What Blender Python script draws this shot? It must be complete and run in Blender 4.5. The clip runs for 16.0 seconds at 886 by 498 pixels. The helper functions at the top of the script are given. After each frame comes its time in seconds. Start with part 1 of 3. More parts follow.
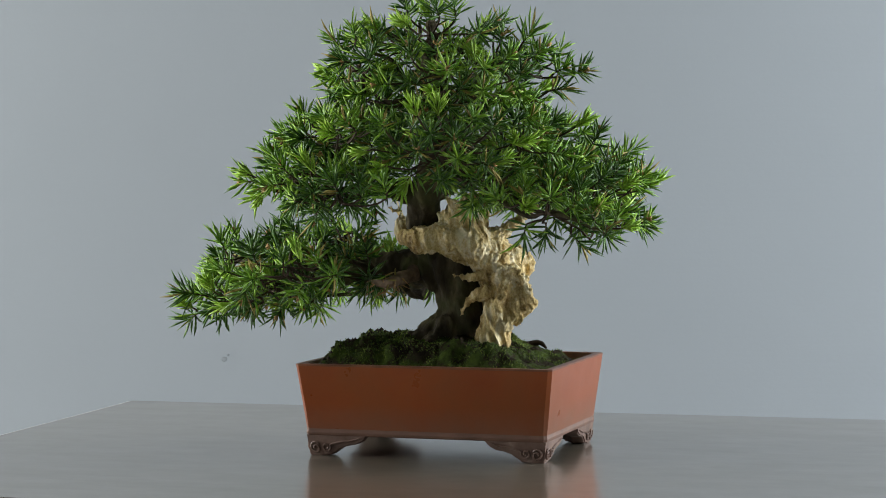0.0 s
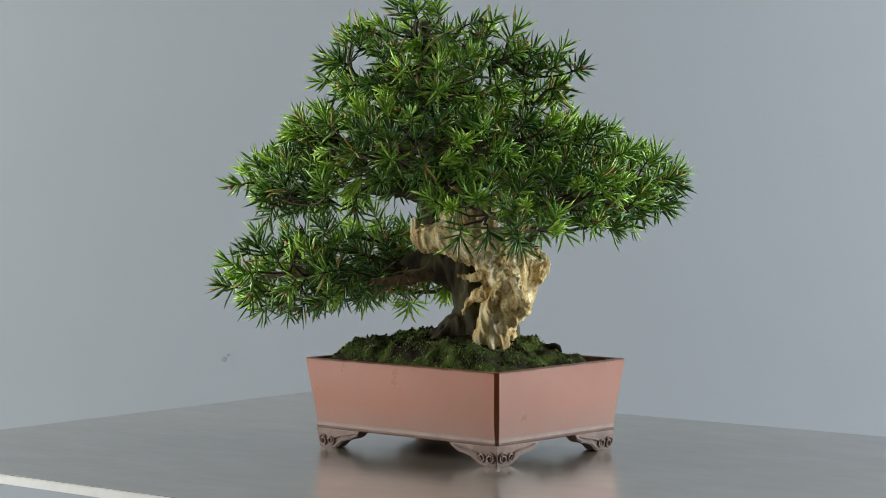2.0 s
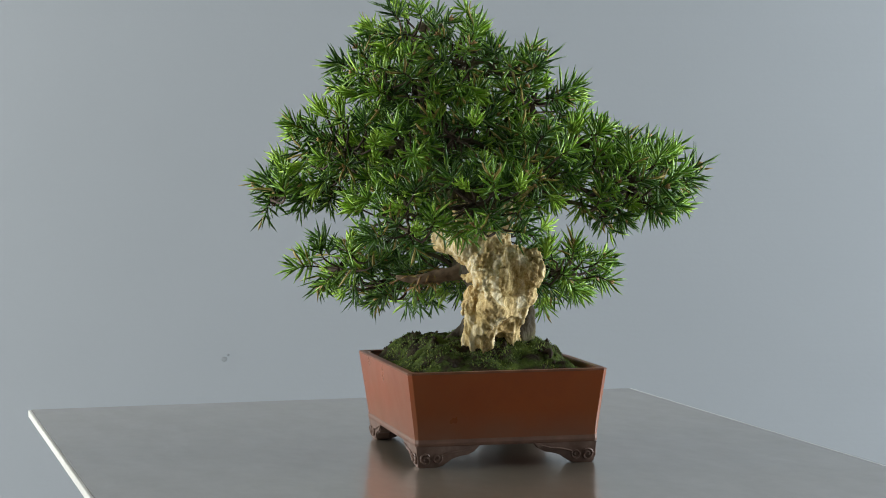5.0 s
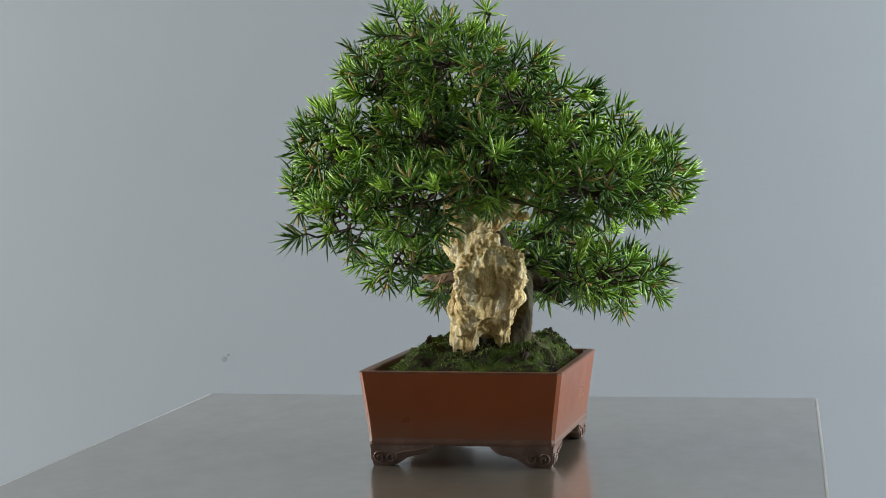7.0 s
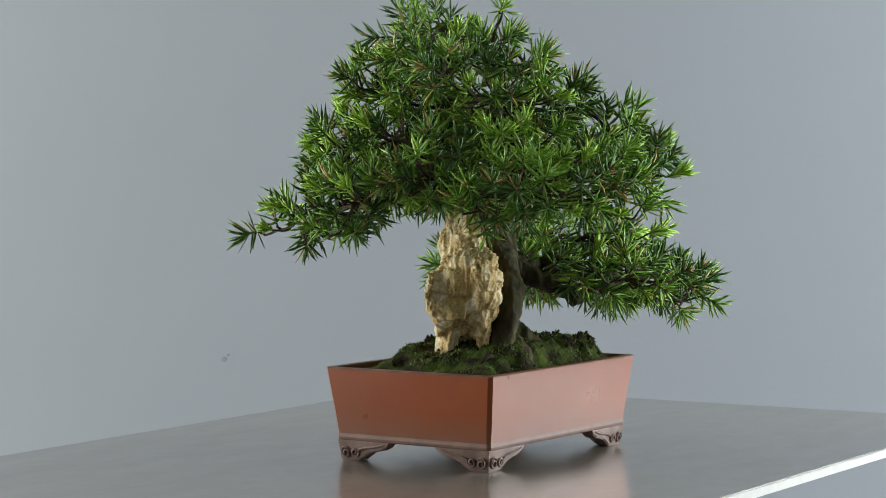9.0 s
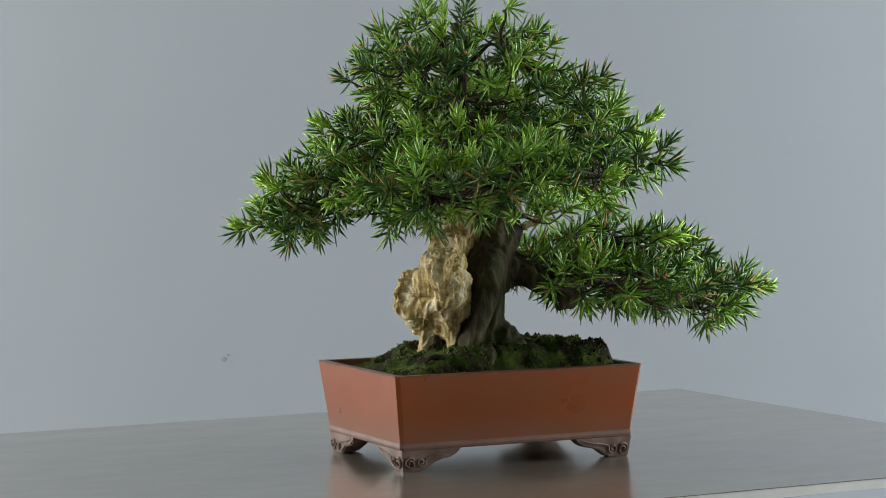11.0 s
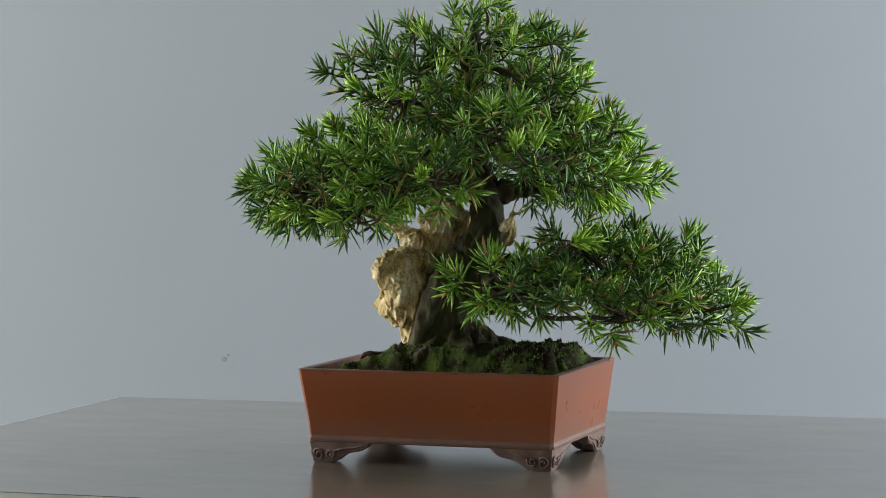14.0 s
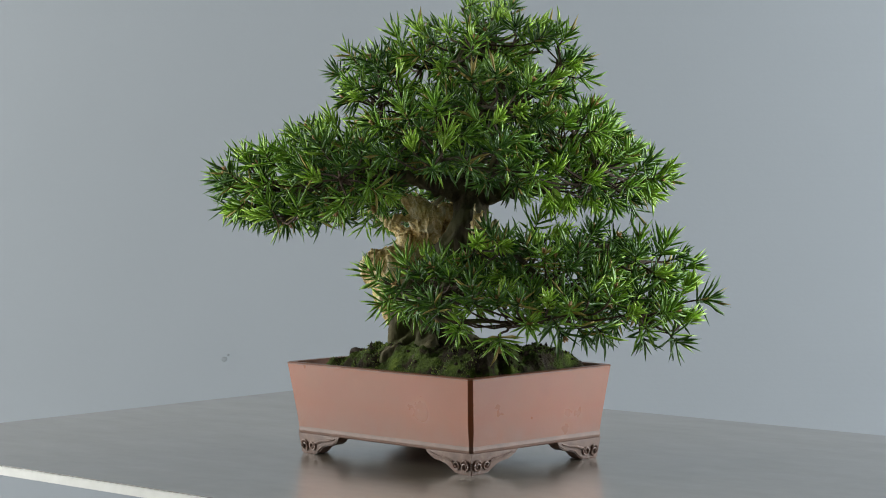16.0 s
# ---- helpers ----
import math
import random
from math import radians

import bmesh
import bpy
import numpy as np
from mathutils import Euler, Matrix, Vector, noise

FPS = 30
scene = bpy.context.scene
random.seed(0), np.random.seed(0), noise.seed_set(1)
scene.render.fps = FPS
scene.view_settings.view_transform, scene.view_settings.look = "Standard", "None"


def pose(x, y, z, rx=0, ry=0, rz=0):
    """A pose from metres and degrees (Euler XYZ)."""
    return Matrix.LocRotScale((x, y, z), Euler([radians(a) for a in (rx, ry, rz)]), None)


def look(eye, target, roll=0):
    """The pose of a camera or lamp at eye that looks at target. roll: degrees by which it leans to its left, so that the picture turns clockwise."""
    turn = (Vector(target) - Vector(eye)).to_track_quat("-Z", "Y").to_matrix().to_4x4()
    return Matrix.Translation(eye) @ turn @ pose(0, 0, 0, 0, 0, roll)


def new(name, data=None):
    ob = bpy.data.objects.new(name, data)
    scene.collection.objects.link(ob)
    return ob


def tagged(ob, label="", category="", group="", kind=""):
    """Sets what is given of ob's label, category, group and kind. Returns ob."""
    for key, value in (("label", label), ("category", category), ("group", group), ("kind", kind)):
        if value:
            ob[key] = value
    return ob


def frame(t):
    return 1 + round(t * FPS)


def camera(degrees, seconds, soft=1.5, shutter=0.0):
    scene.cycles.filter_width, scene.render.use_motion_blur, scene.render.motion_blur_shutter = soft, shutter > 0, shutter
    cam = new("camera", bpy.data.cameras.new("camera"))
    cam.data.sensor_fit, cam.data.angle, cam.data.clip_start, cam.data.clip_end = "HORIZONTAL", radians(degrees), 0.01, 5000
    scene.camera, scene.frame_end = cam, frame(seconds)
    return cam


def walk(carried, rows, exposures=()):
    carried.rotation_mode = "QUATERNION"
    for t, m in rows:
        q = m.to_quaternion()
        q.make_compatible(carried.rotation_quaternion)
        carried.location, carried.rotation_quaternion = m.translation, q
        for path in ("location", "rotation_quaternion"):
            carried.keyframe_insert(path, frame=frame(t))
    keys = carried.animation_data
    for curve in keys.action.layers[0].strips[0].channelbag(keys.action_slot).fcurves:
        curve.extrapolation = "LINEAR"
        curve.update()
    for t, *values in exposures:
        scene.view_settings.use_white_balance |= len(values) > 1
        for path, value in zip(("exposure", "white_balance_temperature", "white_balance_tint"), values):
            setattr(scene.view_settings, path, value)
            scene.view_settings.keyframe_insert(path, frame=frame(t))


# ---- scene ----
cam = camera(21.67, 16.0, soft=1.0)
EYE = Vector((0.0, -2.2697, 0.3004))
AIM = EYE + Vector((math.sin(radians(-0.308)), math.cos(radians(-0.308)), math.tan(radians(-2.585))))
walk(cam, [(0.0, look(EYE, AIM, -0.467)), (16.0, look(EYE, AIM, -0.467))])

# ---- light: two daylight windows, one on each side of the table ----
ROOM_X, ROOM_BACK, ROOM_FRONT, FLOOR_Z, CEIL_Z = 2.1, 1.30, -3.0, -0.32, 1.75
COVE = 0.85
WIN_Y0, WIN_Y1, WIN_Z0, WIN_Z1 = -0.45, 1.20, -0.28, 1.60

world = bpy.data.worlds.new("overcast_sky")
scene.world = world
world.use_nodes = True
wn = world.node_tree.nodes
sky = wn.new("ShaderNodeTexSky")
sky.sky_type, sky.sun_disc = "NISHITA", False
sky.sun_elevation, sky.sun_rotation = radians(35), radians(90)
world.node_tree.links.new(sky.outputs[0], wn["Background"].inputs[0])
wn["Background"].inputs[1].default_value = 0.08


def window_light(side, power, color):
    data = bpy.data.lights.new("window_light", "AREA")
    data.shape, data.size, data.size_y = "RECTANGLE", WIN_Y1 - WIN_Y0, WIN_Z1 - WIN_Z0
    data.energy, data.color = power, color
    ob = new("window_light", data)
    at = Vector((side * (ROOM_X + 0.02), (WIN_Y0 + WIN_Y1) / 2, (WIN_Z0 + WIN_Z1) / 2))
    ob.matrix_world = look(at, at + Vector((-side, 0, 0)))


window_light(-1, 82, (0.965, 0.99, 0.96))
window_light(1, 91, (0.88, 0.955, 0.99))
scene.view_settings.exposure = 0.0


# ---- materials ----
def material(name, rough=0.6, spec=0.5):
    m = bpy.data.materials.new(name)
    m.use_nodes = True
    b = m.node_tree.nodes["Principled BSDF"]
    b.inputs["Roughness"].default_value = rough
    b.inputs["Specular IOR Level"].default_value = spec
    return m, m.node_tree, b


def node(tree, kind, **values):
    n = tree.nodes.new(kind)
    for key, value in values.items():
        n.inputs[key.replace("_", " ")].default_value = value
    return n


def ramp(tree, fac, stops):
    r = tree.nodes.new("ShaderNodeValToRGB")
    e = r.color_ramp.elements
    while len(e) < len(stops):
        e.new(0.5)
    for item, (p, c) in zip(e, stops):
        item.position, item.color = p, (*c, 1)
    tree.links.new(fac, r.inputs[0])
    return r.outputs[0]


def noise_fac(tree, scale, detail=4, rough=0.55, stretch=None):
    co = tree.nodes.new("ShaderNodeTexCoord")
    n = node(tree, "ShaderNodeTexNoise", Scale=scale, Detail=detail, Roughness=rough)
    out = co.outputs["Object"]
    if stretch:
        mp = tree.nodes.new("ShaderNodeMapping")
        mp.inputs["Scale"].default_value = stretch
        tree.links.new(out, mp.inputs[0])
        out = mp.outputs[0]
    tree.links.new(out, n.inputs["Vector"])
    return n.outputs["Fac"]


def mix(tree, fac, a, b, mode="MIX"):
    m = tree.nodes.new("ShaderNodeMix")
    m.data_type, m.blend_type = "RGBA", mode
    for socket, value in ((m.inputs[0], fac), (m.inputs[6], a), (m.inputs[7], b)):
        if isinstance(value, (int, float)):
            socket.default_value = value
        elif isinstance(value, tuple):
            socket.default_value = (*value, 1)
        else:
            tree.links.new(value, socket)
    return m.outputs[2]


def bump(tree, bsdf, fac, strength, distance):
    b = node(tree, "ShaderNodeBump", Strength=strength, Distance=distance)
    tree.links.new(fac, b.inputs["Height"])
    tree.links.new(b.outputs[0], bsdf.inputs["Normal"])


def span(tree, fac, lo, hi):
    r = node(tree, "ShaderNodeMapRange", To_Min=lo, To_Max=hi)
    tree.links.new(fac, r.inputs[0])
    return r.outputs[0]


def wall_paint():
    m, t, b = material("wall_paint", 0.85, 0.2)
    c = ramp(t, noise_fac(t, 1.3, 3), [(0.3, (0.240, 0.255, 0.272)), (0.7, (0.259, 0.274, 0.291))])
    t.links.new(c, b.inputs["Base Color"])
    bump(t, b, noise_fac(t, 160, 3), 0.15, 0.001)
    return m


def plain(name, color, rough=0.6, vary=0.12, scale=40, spec=0.5, metal=0.0):
    m, t, b = material(name, rough, spec)
    lo = tuple(v * (1 - vary) for v in color)
    hi = tuple(min(1, v * (1 + vary)) for v in color)
    t.links.new(ramp(t, noise_fac(t, scale), [(0.3, lo), (0.7, hi)]), b.inputs["Base Color"])
    b.inputs["Metallic"].default_value = metal
    bump(t, b, noise_fac(t, scale * 6, 3), 0.12, 0.0006)
    return m


def board_top():
    m, t, b = material("board_laminate", 0.30, 0.25)
    big = noise_fac(t, 3.0, 4)
    c = ramp(t, big, [(0.25, (0.142, 0.121, 0.093)), (0.75, (0.182, 0.157, 0.122))])
    fine = noise_fac(t, 45, 3)
    c = mix(t, 0.2, c, ramp(t, fine, [(0.35, (0.110, 0.094, 0.072)), (0.65, (0.195, 0.168, 0.131))]))
    t.links.new(c, b.inputs["Base Color"])
    b.inputs["Coat Weight"].default_value = 1.0
    b.inputs["Coat Roughness"].default_value = 0.17
    b.inputs["Coat IOR"].default_value = 1.9
    smear = noise_fac(t, 9, 5, 0.65, (1.0, 2.6, 1.0))
    t.links.new(span(t, smear, 0.24, 0.38), b.inputs["Roughness"])
    return m


def clay():
    m, t, b = material("red_brown_clay", 0.36, 0.42)
    c = ramp(t, noise_fac(t, 22, 5), [(0.25, (0.22, 0.046, 0.009)), (0.5, (0.275, 0.062, 0.012)), (0.8, (0.32, 0.085, 0.020))])
    c = mix(t, span(t, noise_fac(t, 400, 2), 0.0, 0.35), c, (0.20, 0.052, 0.018))
    worn = ramp(t, noise_fac(t, 11, 4, 0.6), [(0.42, (0, 0, 0)), (0.64, (0.55, 0.55, 0.55))])
    c = mix(t, worn, c, (0.17, 0.052, 0.016))
    # greyish water stain that creeps up from the foot with a ragged edge
    co = t.nodes.new("ShaderNodeTexCoord")
    xyz = t.nodes.new("ShaderNodeSeparateXYZ")
    t.links.new(co.outputs["Object"], xyz.inputs[0])
    tide = node(t, "ShaderNodeMapRange", From_Min=0.020, From_Max=0.050, To_Min=0.75, To_Max=0.0)
    t.links.new(xyz.outputs[2], tide.inputs[0])
    ragged = t.nodes.new("ShaderNodeMath")
    ragged.operation = "MULTIPLY"
    t.links.new(tide.outputs[0], ragged.inputs[0])
    t.links.new(span(t, noise_fac(t, 34, 5, 0.65), 0.0, 1.5), ragged.inputs[1])
    c = mix(t, ragged.outputs[0], c, (0.20, 0.105, 0.070))
    t.links.new(c, b.inputs["Base Color"])
    t.links.new(span(t, noise_fac(t, 30, 4), 0.23, 0.36), b.inputs["Roughness"])
    bump(t, b, noise_fac(t, 500, 3), 0.12, 0.0004)
    return m


def clay_foot():
    m, t, b = material("weathered_clay", 0.45, 0.5)
    c = ramp(t, noise_fac(t, 60, 5), [(0.3, (0.11, 0.06, 0.042)), (0.6, (0.19, 0.115, 0.088)), (0.8, (0.30, 0.22, 0.185))])
    t.links.new(c, b.inputs["Base Color"])
    bump(t, b, noise_fac(t, 350, 3), 0.2, 0.0006)
    return m


def bark():
    m, t, b = material("dark_bark", 0.85, 0.3)
    f = noise_fac(t, 55, 6, 0.6, (1, 1, 0.4))
    c = ramp(t, f, [(0.3, (0.016, 0.011, 0.006)), (0.52, (0.055, 0.042, 0.021)), (0.72, (0.16, 0.128, 0.072))])
    moss = ramp(t, noise_fac(t, 24, 4), [(0.46, (0, 0, 0)), (0.62, (1, 1, 1))])
    c = mix(t, moss, c, mix(t, 0.5, c, (0.060, 0.072, 0.014)))
    t.links.new(c, b.inputs["Base Color"])
    bump(t, b, noise_fac(t, 110, 6, 0.65, (1, 1, 0.3)), 0.9, 0.003)
    return m


def deadwood():
    m, t, b = material("bleached_deadwood", 0.7, 0.3)
    grain = noise_fac(t, 85, 8, 0.68, (1, 1, 0.32))
    c = ramp(t, grain, [(0.35, (0.11, 0.056, 0.014)), (0.43, (0.43, 0.285, 0.095)), (0.51, (0.70, 0.53, 0.235)), (0.61, (0.95, 0.86, 0.62))])
    grit = noise_fac(t, 420, 4, 0.7)
    c = mix(t, 0.28, c, ramp(t, grit, [(0.36, (0.15, 0.08, 0.022)), (0.5, (0.58, 0.41, 0.17)), (0.64, (0.92, 0.80, 0.54))]))
    stain = ramp(t, noise_fac(t, 20, 4), [(0.5, (0, 0, 0)), (0.7, (0.5, 0.5, 0.5))])
    c = mix(t, stain, c, (0.36, 0.265, 0.085))
    t.links.new(c, b.inputs["Base Color"])
    bump(t, b, noise_fac(t, 260, 7, 0.7, (1, 1, 0.4)), 0.7, 0.003)
    return m


def needle_green(name, dark, mid, light, rough=0.32):
    m, t, b = material(name, rough, 0.36)
    g = t.nodes.new("ShaderNodeNewGeometry")
    c = ramp(t, g.outputs["Random Per Island"], [(0.0, dark), (0.5, mid), (1.0, light)])
    fine = ramp(t, noise_fac(t, 150, 2), [(0.33, dark), (0.5, mid), (0.67, light)])
    c = mix(t, 0.55, c, fine)
    c = mix(t, span(t, noise_fac(t, 26, 3), 0.0, 0.25), c, mid)
    t.links.new(c, b.inputs["Base Color"])
    b.inputs["Subsurface Weight"].default_value = 0.0
    return m


def moss_material():
    m, t, b = material("moss", 0.9, 0.15)
    c = ramp(t, noise_fac(t, 45, 6, 0.65), [(0.36, (0.016, 0.010, 0.006)), (0.46, (0.034, 0.026, 0.012)), (0.52, (0.042, 0.060, 0.010)), (0.62, (0.075, 0.110, 0.015)), (0.76, (0.14, 0.18, 0.025))])
    t.links.new(c, b.inputs["Base Color"])
    bump(t, b, noise_fac(t, 320, 5, 0.7), 1.0, 0.004)
    return m


WALL = wall_paint()
CEIL = plain("ceiling_paint", (0.08, 0.08, 0.08), 0.9, 0.03, 3, 0.2)
FLOOR = plain("floor_screed", (0.74, 0.75, 0.755), 0.7, 0.08, 4, 0.3)
DARK = plain("dark_wall_paint", (0.30, 0.30, 0.30), 0.8, 0.1, 3, 0.2)
BOARD = board_top()
EDGE = plain("white_edging", (0.50, 0.485, 0.45), 0.5, 0.06, 60)
STAND = plain("stand_steel", (0.10, 0.10, 0.11), 0.5, 0.1, 30)
CLAY, FOOT = clay(), clay_foot()
BAND = plain("lime_worn_clay", (0.155, 0.075, 0.048), 0.5, 0.25, 45)
RIM = plain("dark_worn_clay", (0.17, 0.062, 0.032), 0.38, 0.3, 60)
BARK, DEAD, MOSS = bark(), deadwood(), moss_material()
NEEDLE = needle_green("needle_green", (0.014, 0.048, 0.005), (0.108, 0.255, 0.015), (0.40, 0.58, 0.07))
OLD = needle_green("old_needle_green", (0.007, 0.024, 0.003), (0.034, 0.102, 0.010), (0.17, 0.31, 0.036))
YOUNG = needle_green("young_needle_green", (0.15, 0.29, 0.02), (0.28, 0.48, 0.04), (0.46, 0.62, 0.10))
DRY = needle_green("dry_needle_brown", (0.15, 0.11, 0.020), (0.28, 0.215, 0.045), (0.42, 0.34, 0.10), 0.6)
TWIG = plain("twig_bark", (0.055, 0.034, 0.021), 0.8, 0.5, 90, 0.3)
BUD = plain("bud_brown", (0.33, 0.19, 0.065), 0.6, 0.4, 200)
PEEL = plain("flaking_bark", (0.17, 0.115, 0.072), 0.8, 0.55, 110, 0.3)
SOIL = plain("dark_soil", (0.030, 0.020, 0.013), 0.9, 0.4, 120, 0.2)
SMUDGE = plain("wall_smudge", (0.19, 0.20, 0.21), 0.9, 0.1, 60, 0.1)


# ---- helpers for meshes ----
def part(name, bm, mat, parent=None, label="", smooth=False):
    me = bpy.data.meshes.new(name)
    bm.to_mesh(me)
    bm.free()
    for item in mat if isinstance(mat, (list, tuple)) else [mat]:
        me.materials.append(item)
    if smooth:
        me.polygons.foreach_set("use_smooth", [True] * len(me.polygons))
    ob = new(name, me)
    ob.parent = parent
    return tagged(ob, label)


def mesh_part(name, verts, faces, mats, parent, index=None, smooth=False, label=""):
    me = bpy.data.meshes.new(name)
    me.from_pydata(verts, [], faces)
    for item in mats:
        me.materials.append(item)
    if index is not None:
        me.polygons.foreach_set("material_index", index)
    if smooth:
        me.polygons.foreach_set("use_smooth", [True] * len(me.polygons))
    ob = new(name, me)
    ob.parent = parent
    return tagged(ob, label)


def add_box(bm, x0, x1, y0, y1, z0, z1):
    m = Matrix.Translation(((x0 + x1) / 2, (y0 + y1) / 2, (z0 + z1) / 2)) @ Matrix.Diagonal((x1 - x0, y1 - y0, z1 - z0, 1))
    bmesh.ops.create_cube(bm, size=1, matrix=m)
    return bm


def box(x0, x1, y0, y1, z0, z1, bevel=0.0):
    bm = add_box(bmesh.new(), x0, x1, y0, y1, z0, z1)
    if bevel:
        bmesh.ops.bevel(bm, geom=bm.edges[:], offset=bevel, segments=2, affect="EDGES")
    return bm


def tube(points, radii, sides=8, wobble=0.0):
    """Vertices and faces of a tube along points."""
    verts, faces = [], []
    pts = [Vector(p) for p in points]
    side = None
    for i, p in enumerate(pts):
        d = (pts[min(i + 1, len(pts) - 1)] - pts[max(i - 1, 0)]).normalized()
        if side is None:
            side = d.orthogonal().normalized()
        side = (side - d * side.dot(d)).normalized()
        up = d.cross(side)
        for k in range(sides):
            a = 2 * math.pi * k / sides
            q = side * math.cos(a) + up * math.sin(a)
            r = radii[i] * (1 + wobble * noise.noise((p + q * 0.01) * 90))
            verts.append(tuple(p + q * r))
    for i in range(len(pts) - 1):
        for k in range(sides):
            a, b = i * sides + k, i * sides + (k + 1) % sides
            faces.append((a, b, b + sides, a + sides))
    faces.append(tuple(range(sides))[::-1])
    faces.append(tuple(range((len(pts) - 1) * sides, len(pts) * sides)))
    return verts, faces


def join(pieces):
    verts, faces = [], []
    for v, f in pieces:
        n = len(verts)
        verts += v
        faces += [tuple(i + n for i in face) for face in f]
    return verts, faces


def bend(points, n):
    """n points of a smooth curve through points (Catmull-Rom)."""
    p = [Vector(q) for q in points]
    p = [2 * p[0] - p[1]] + p + [2 * p[-1] - p[-2]]
    out = []
    for k in range(n):
        s = k / (n - 1) * (len(p) - 3)
        i = min(int(s), len(p) - 4)
        t = s - i
        a, b, c, d = p[i:i + 4]
        out.append(0.5 * ((2 * b) + (c - a) * t + (2 * a - 5 * b + 4 * c - d) * t * t + (3 * b - a - 3 * c + d) * t ** 3))
    return out


def fused(balls, voxel):
    """One skin round many balls (x, y, z, rx, ry, rz): vertices and faces."""
    bm = bmesh.new()
    for x, y, z, a, b, c in balls:
        m = Matrix.Translation((x, y, z)) @ Matrix.Diagonal((a, b, c, 1))
        bmesh.ops.create_icosphere(bm, subdivisions=3, radius=1, matrix=m)
    me = bpy.data.meshes.new("fused")
    bm.to_mesh(me)
    bm.free()
    ob = new("fused", me)
    mod = ob.modifiers.new("remesh", "REMESH")
    mod.mode, mod.voxel_size = "VOXEL", voxel
    sm = ob.modifiers.new("smooth", "SMOOTH")
    sm.iterations, sm.factor = 4, 0.6
    done = ob.evaluated_get(bpy.context.evaluated_depsgraph_get()).to_mesh()
    verts = [v.co.copy() for v in done.vertices]
    normals = [v.normal.copy() for v in done.vertices]
    faces = [tuple(p.vertices) for p in done.polygons]
    bpy.data.objects.remove(ob)
    bpy.data.meshes.remove(me)
    return verts, normals, faces


def chain(points, radii, n):
    """Balls along a curve for fused()."""
    out = []
    for k, p in enumerate(bend(points, n)):
        s = k / (n - 1) * (len(radii) - 1)
        i = min(int(s), len(radii) - 2)
        r = radii[i] + (radii[i + 1] - radii[i]) * (s - i)
        out.append((*p, r, r, r))
    return out


# ---- the room ----
def room():
    x, b, f, z0, z1, w = ROOM_X, ROOM_BACK, ROOM_FRONT, FLOOR_Z, CEIL_Z, 0.15
    # a smooth backdrop that curves from the wall down to the floor
    edge = [(b, z1), (b, 0.8)]
    for k in range(121):
        a = radians(90 * k / 120)
        edge.append((b - COVE + COVE * math.cos(a), z0 + COVE - COVE * math.sin(a)))
    back = [(b + w, z0 - 0.05), (b + w, z1)]
    line = edge + back
    verts = [(sx * (x + w), py, pz) for sx in (-1, 1) for py, pz in line]
    n = len(line)
    faces = [(i, (i + 1) % n, n + (i + 1) % n, n + i) for i in range(n)]
    wall = mesh_part("wall_back", verts, faces, [WALL], None, smooth=False)
    tagged(wall, "plain pale blue-grey backdrop wall curving down to the floor", "wall", kind="structure")
    blot = bmesh.new()
    for dx, dz, r in ((0, 0, 0.0045), (0.006, 0.006, 0.002), (-0.002, -0.012, 0.0015)):
        bmesh.ops.create_uvsphere(blot, u_segments=10, v_segments=6, radius=1,
                                  matrix=Matrix.Translation((-0.3396 + dx, 1.1057, -0.0109 + dz)) @ Matrix.Rotation(radians(-39.5), 4, "X") @ Matrix.Diagonal((r, 0.0012, r, 1)))
    part("smudge", blot, SMUDGE, wall, "small dark smudge")
    tagged(part("wall_front", box(-x - w, x + w, f - w, f, z0, z1), DARK), "plain dark grey painted wall", "wall", kind="structure")
    for side, name in ((-1, "wall_west"), (1, "wall_east")):
        bm = bmesh.new()
        xa, xb = sorted((side * x, side * (x + w)))
        add_box(bm, xa, xb, f, WIN_Y0, z0, z1)
        add_box(bm, xa, xb, WIN_Y1, b, z0, z1)
        add_box(bm, xa, xb, WIN_Y0, WIN_Y1, z0, WIN_Z0)
        add_box(bm, xa, xb, WIN_Y0, WIN_Y1, WIN_Z1, z1)
        tagged(part(name, bm, WALL), "plain pale grey wall with a window opening", "wall", kind="structure")
    tagged(part("floor", box(-x - w, x + w, f - w, b + w, z0 - 0.1, z0), FLOOR), "plain grey floor", "floor", kind="structure")
    tagged(part("ceiling", box(-x - w, x + w, f - w, b + w, z1, z1 + 0.1), CEIL), "plain grey painted ceiling", "ceiling", kind="structure")


# ---- the turning table ----
BOARD_Z = -0.002
BX0, BX1, BY0, BY1, BT = -0.508, 0.550, -0.377, 0.356, 0.0088


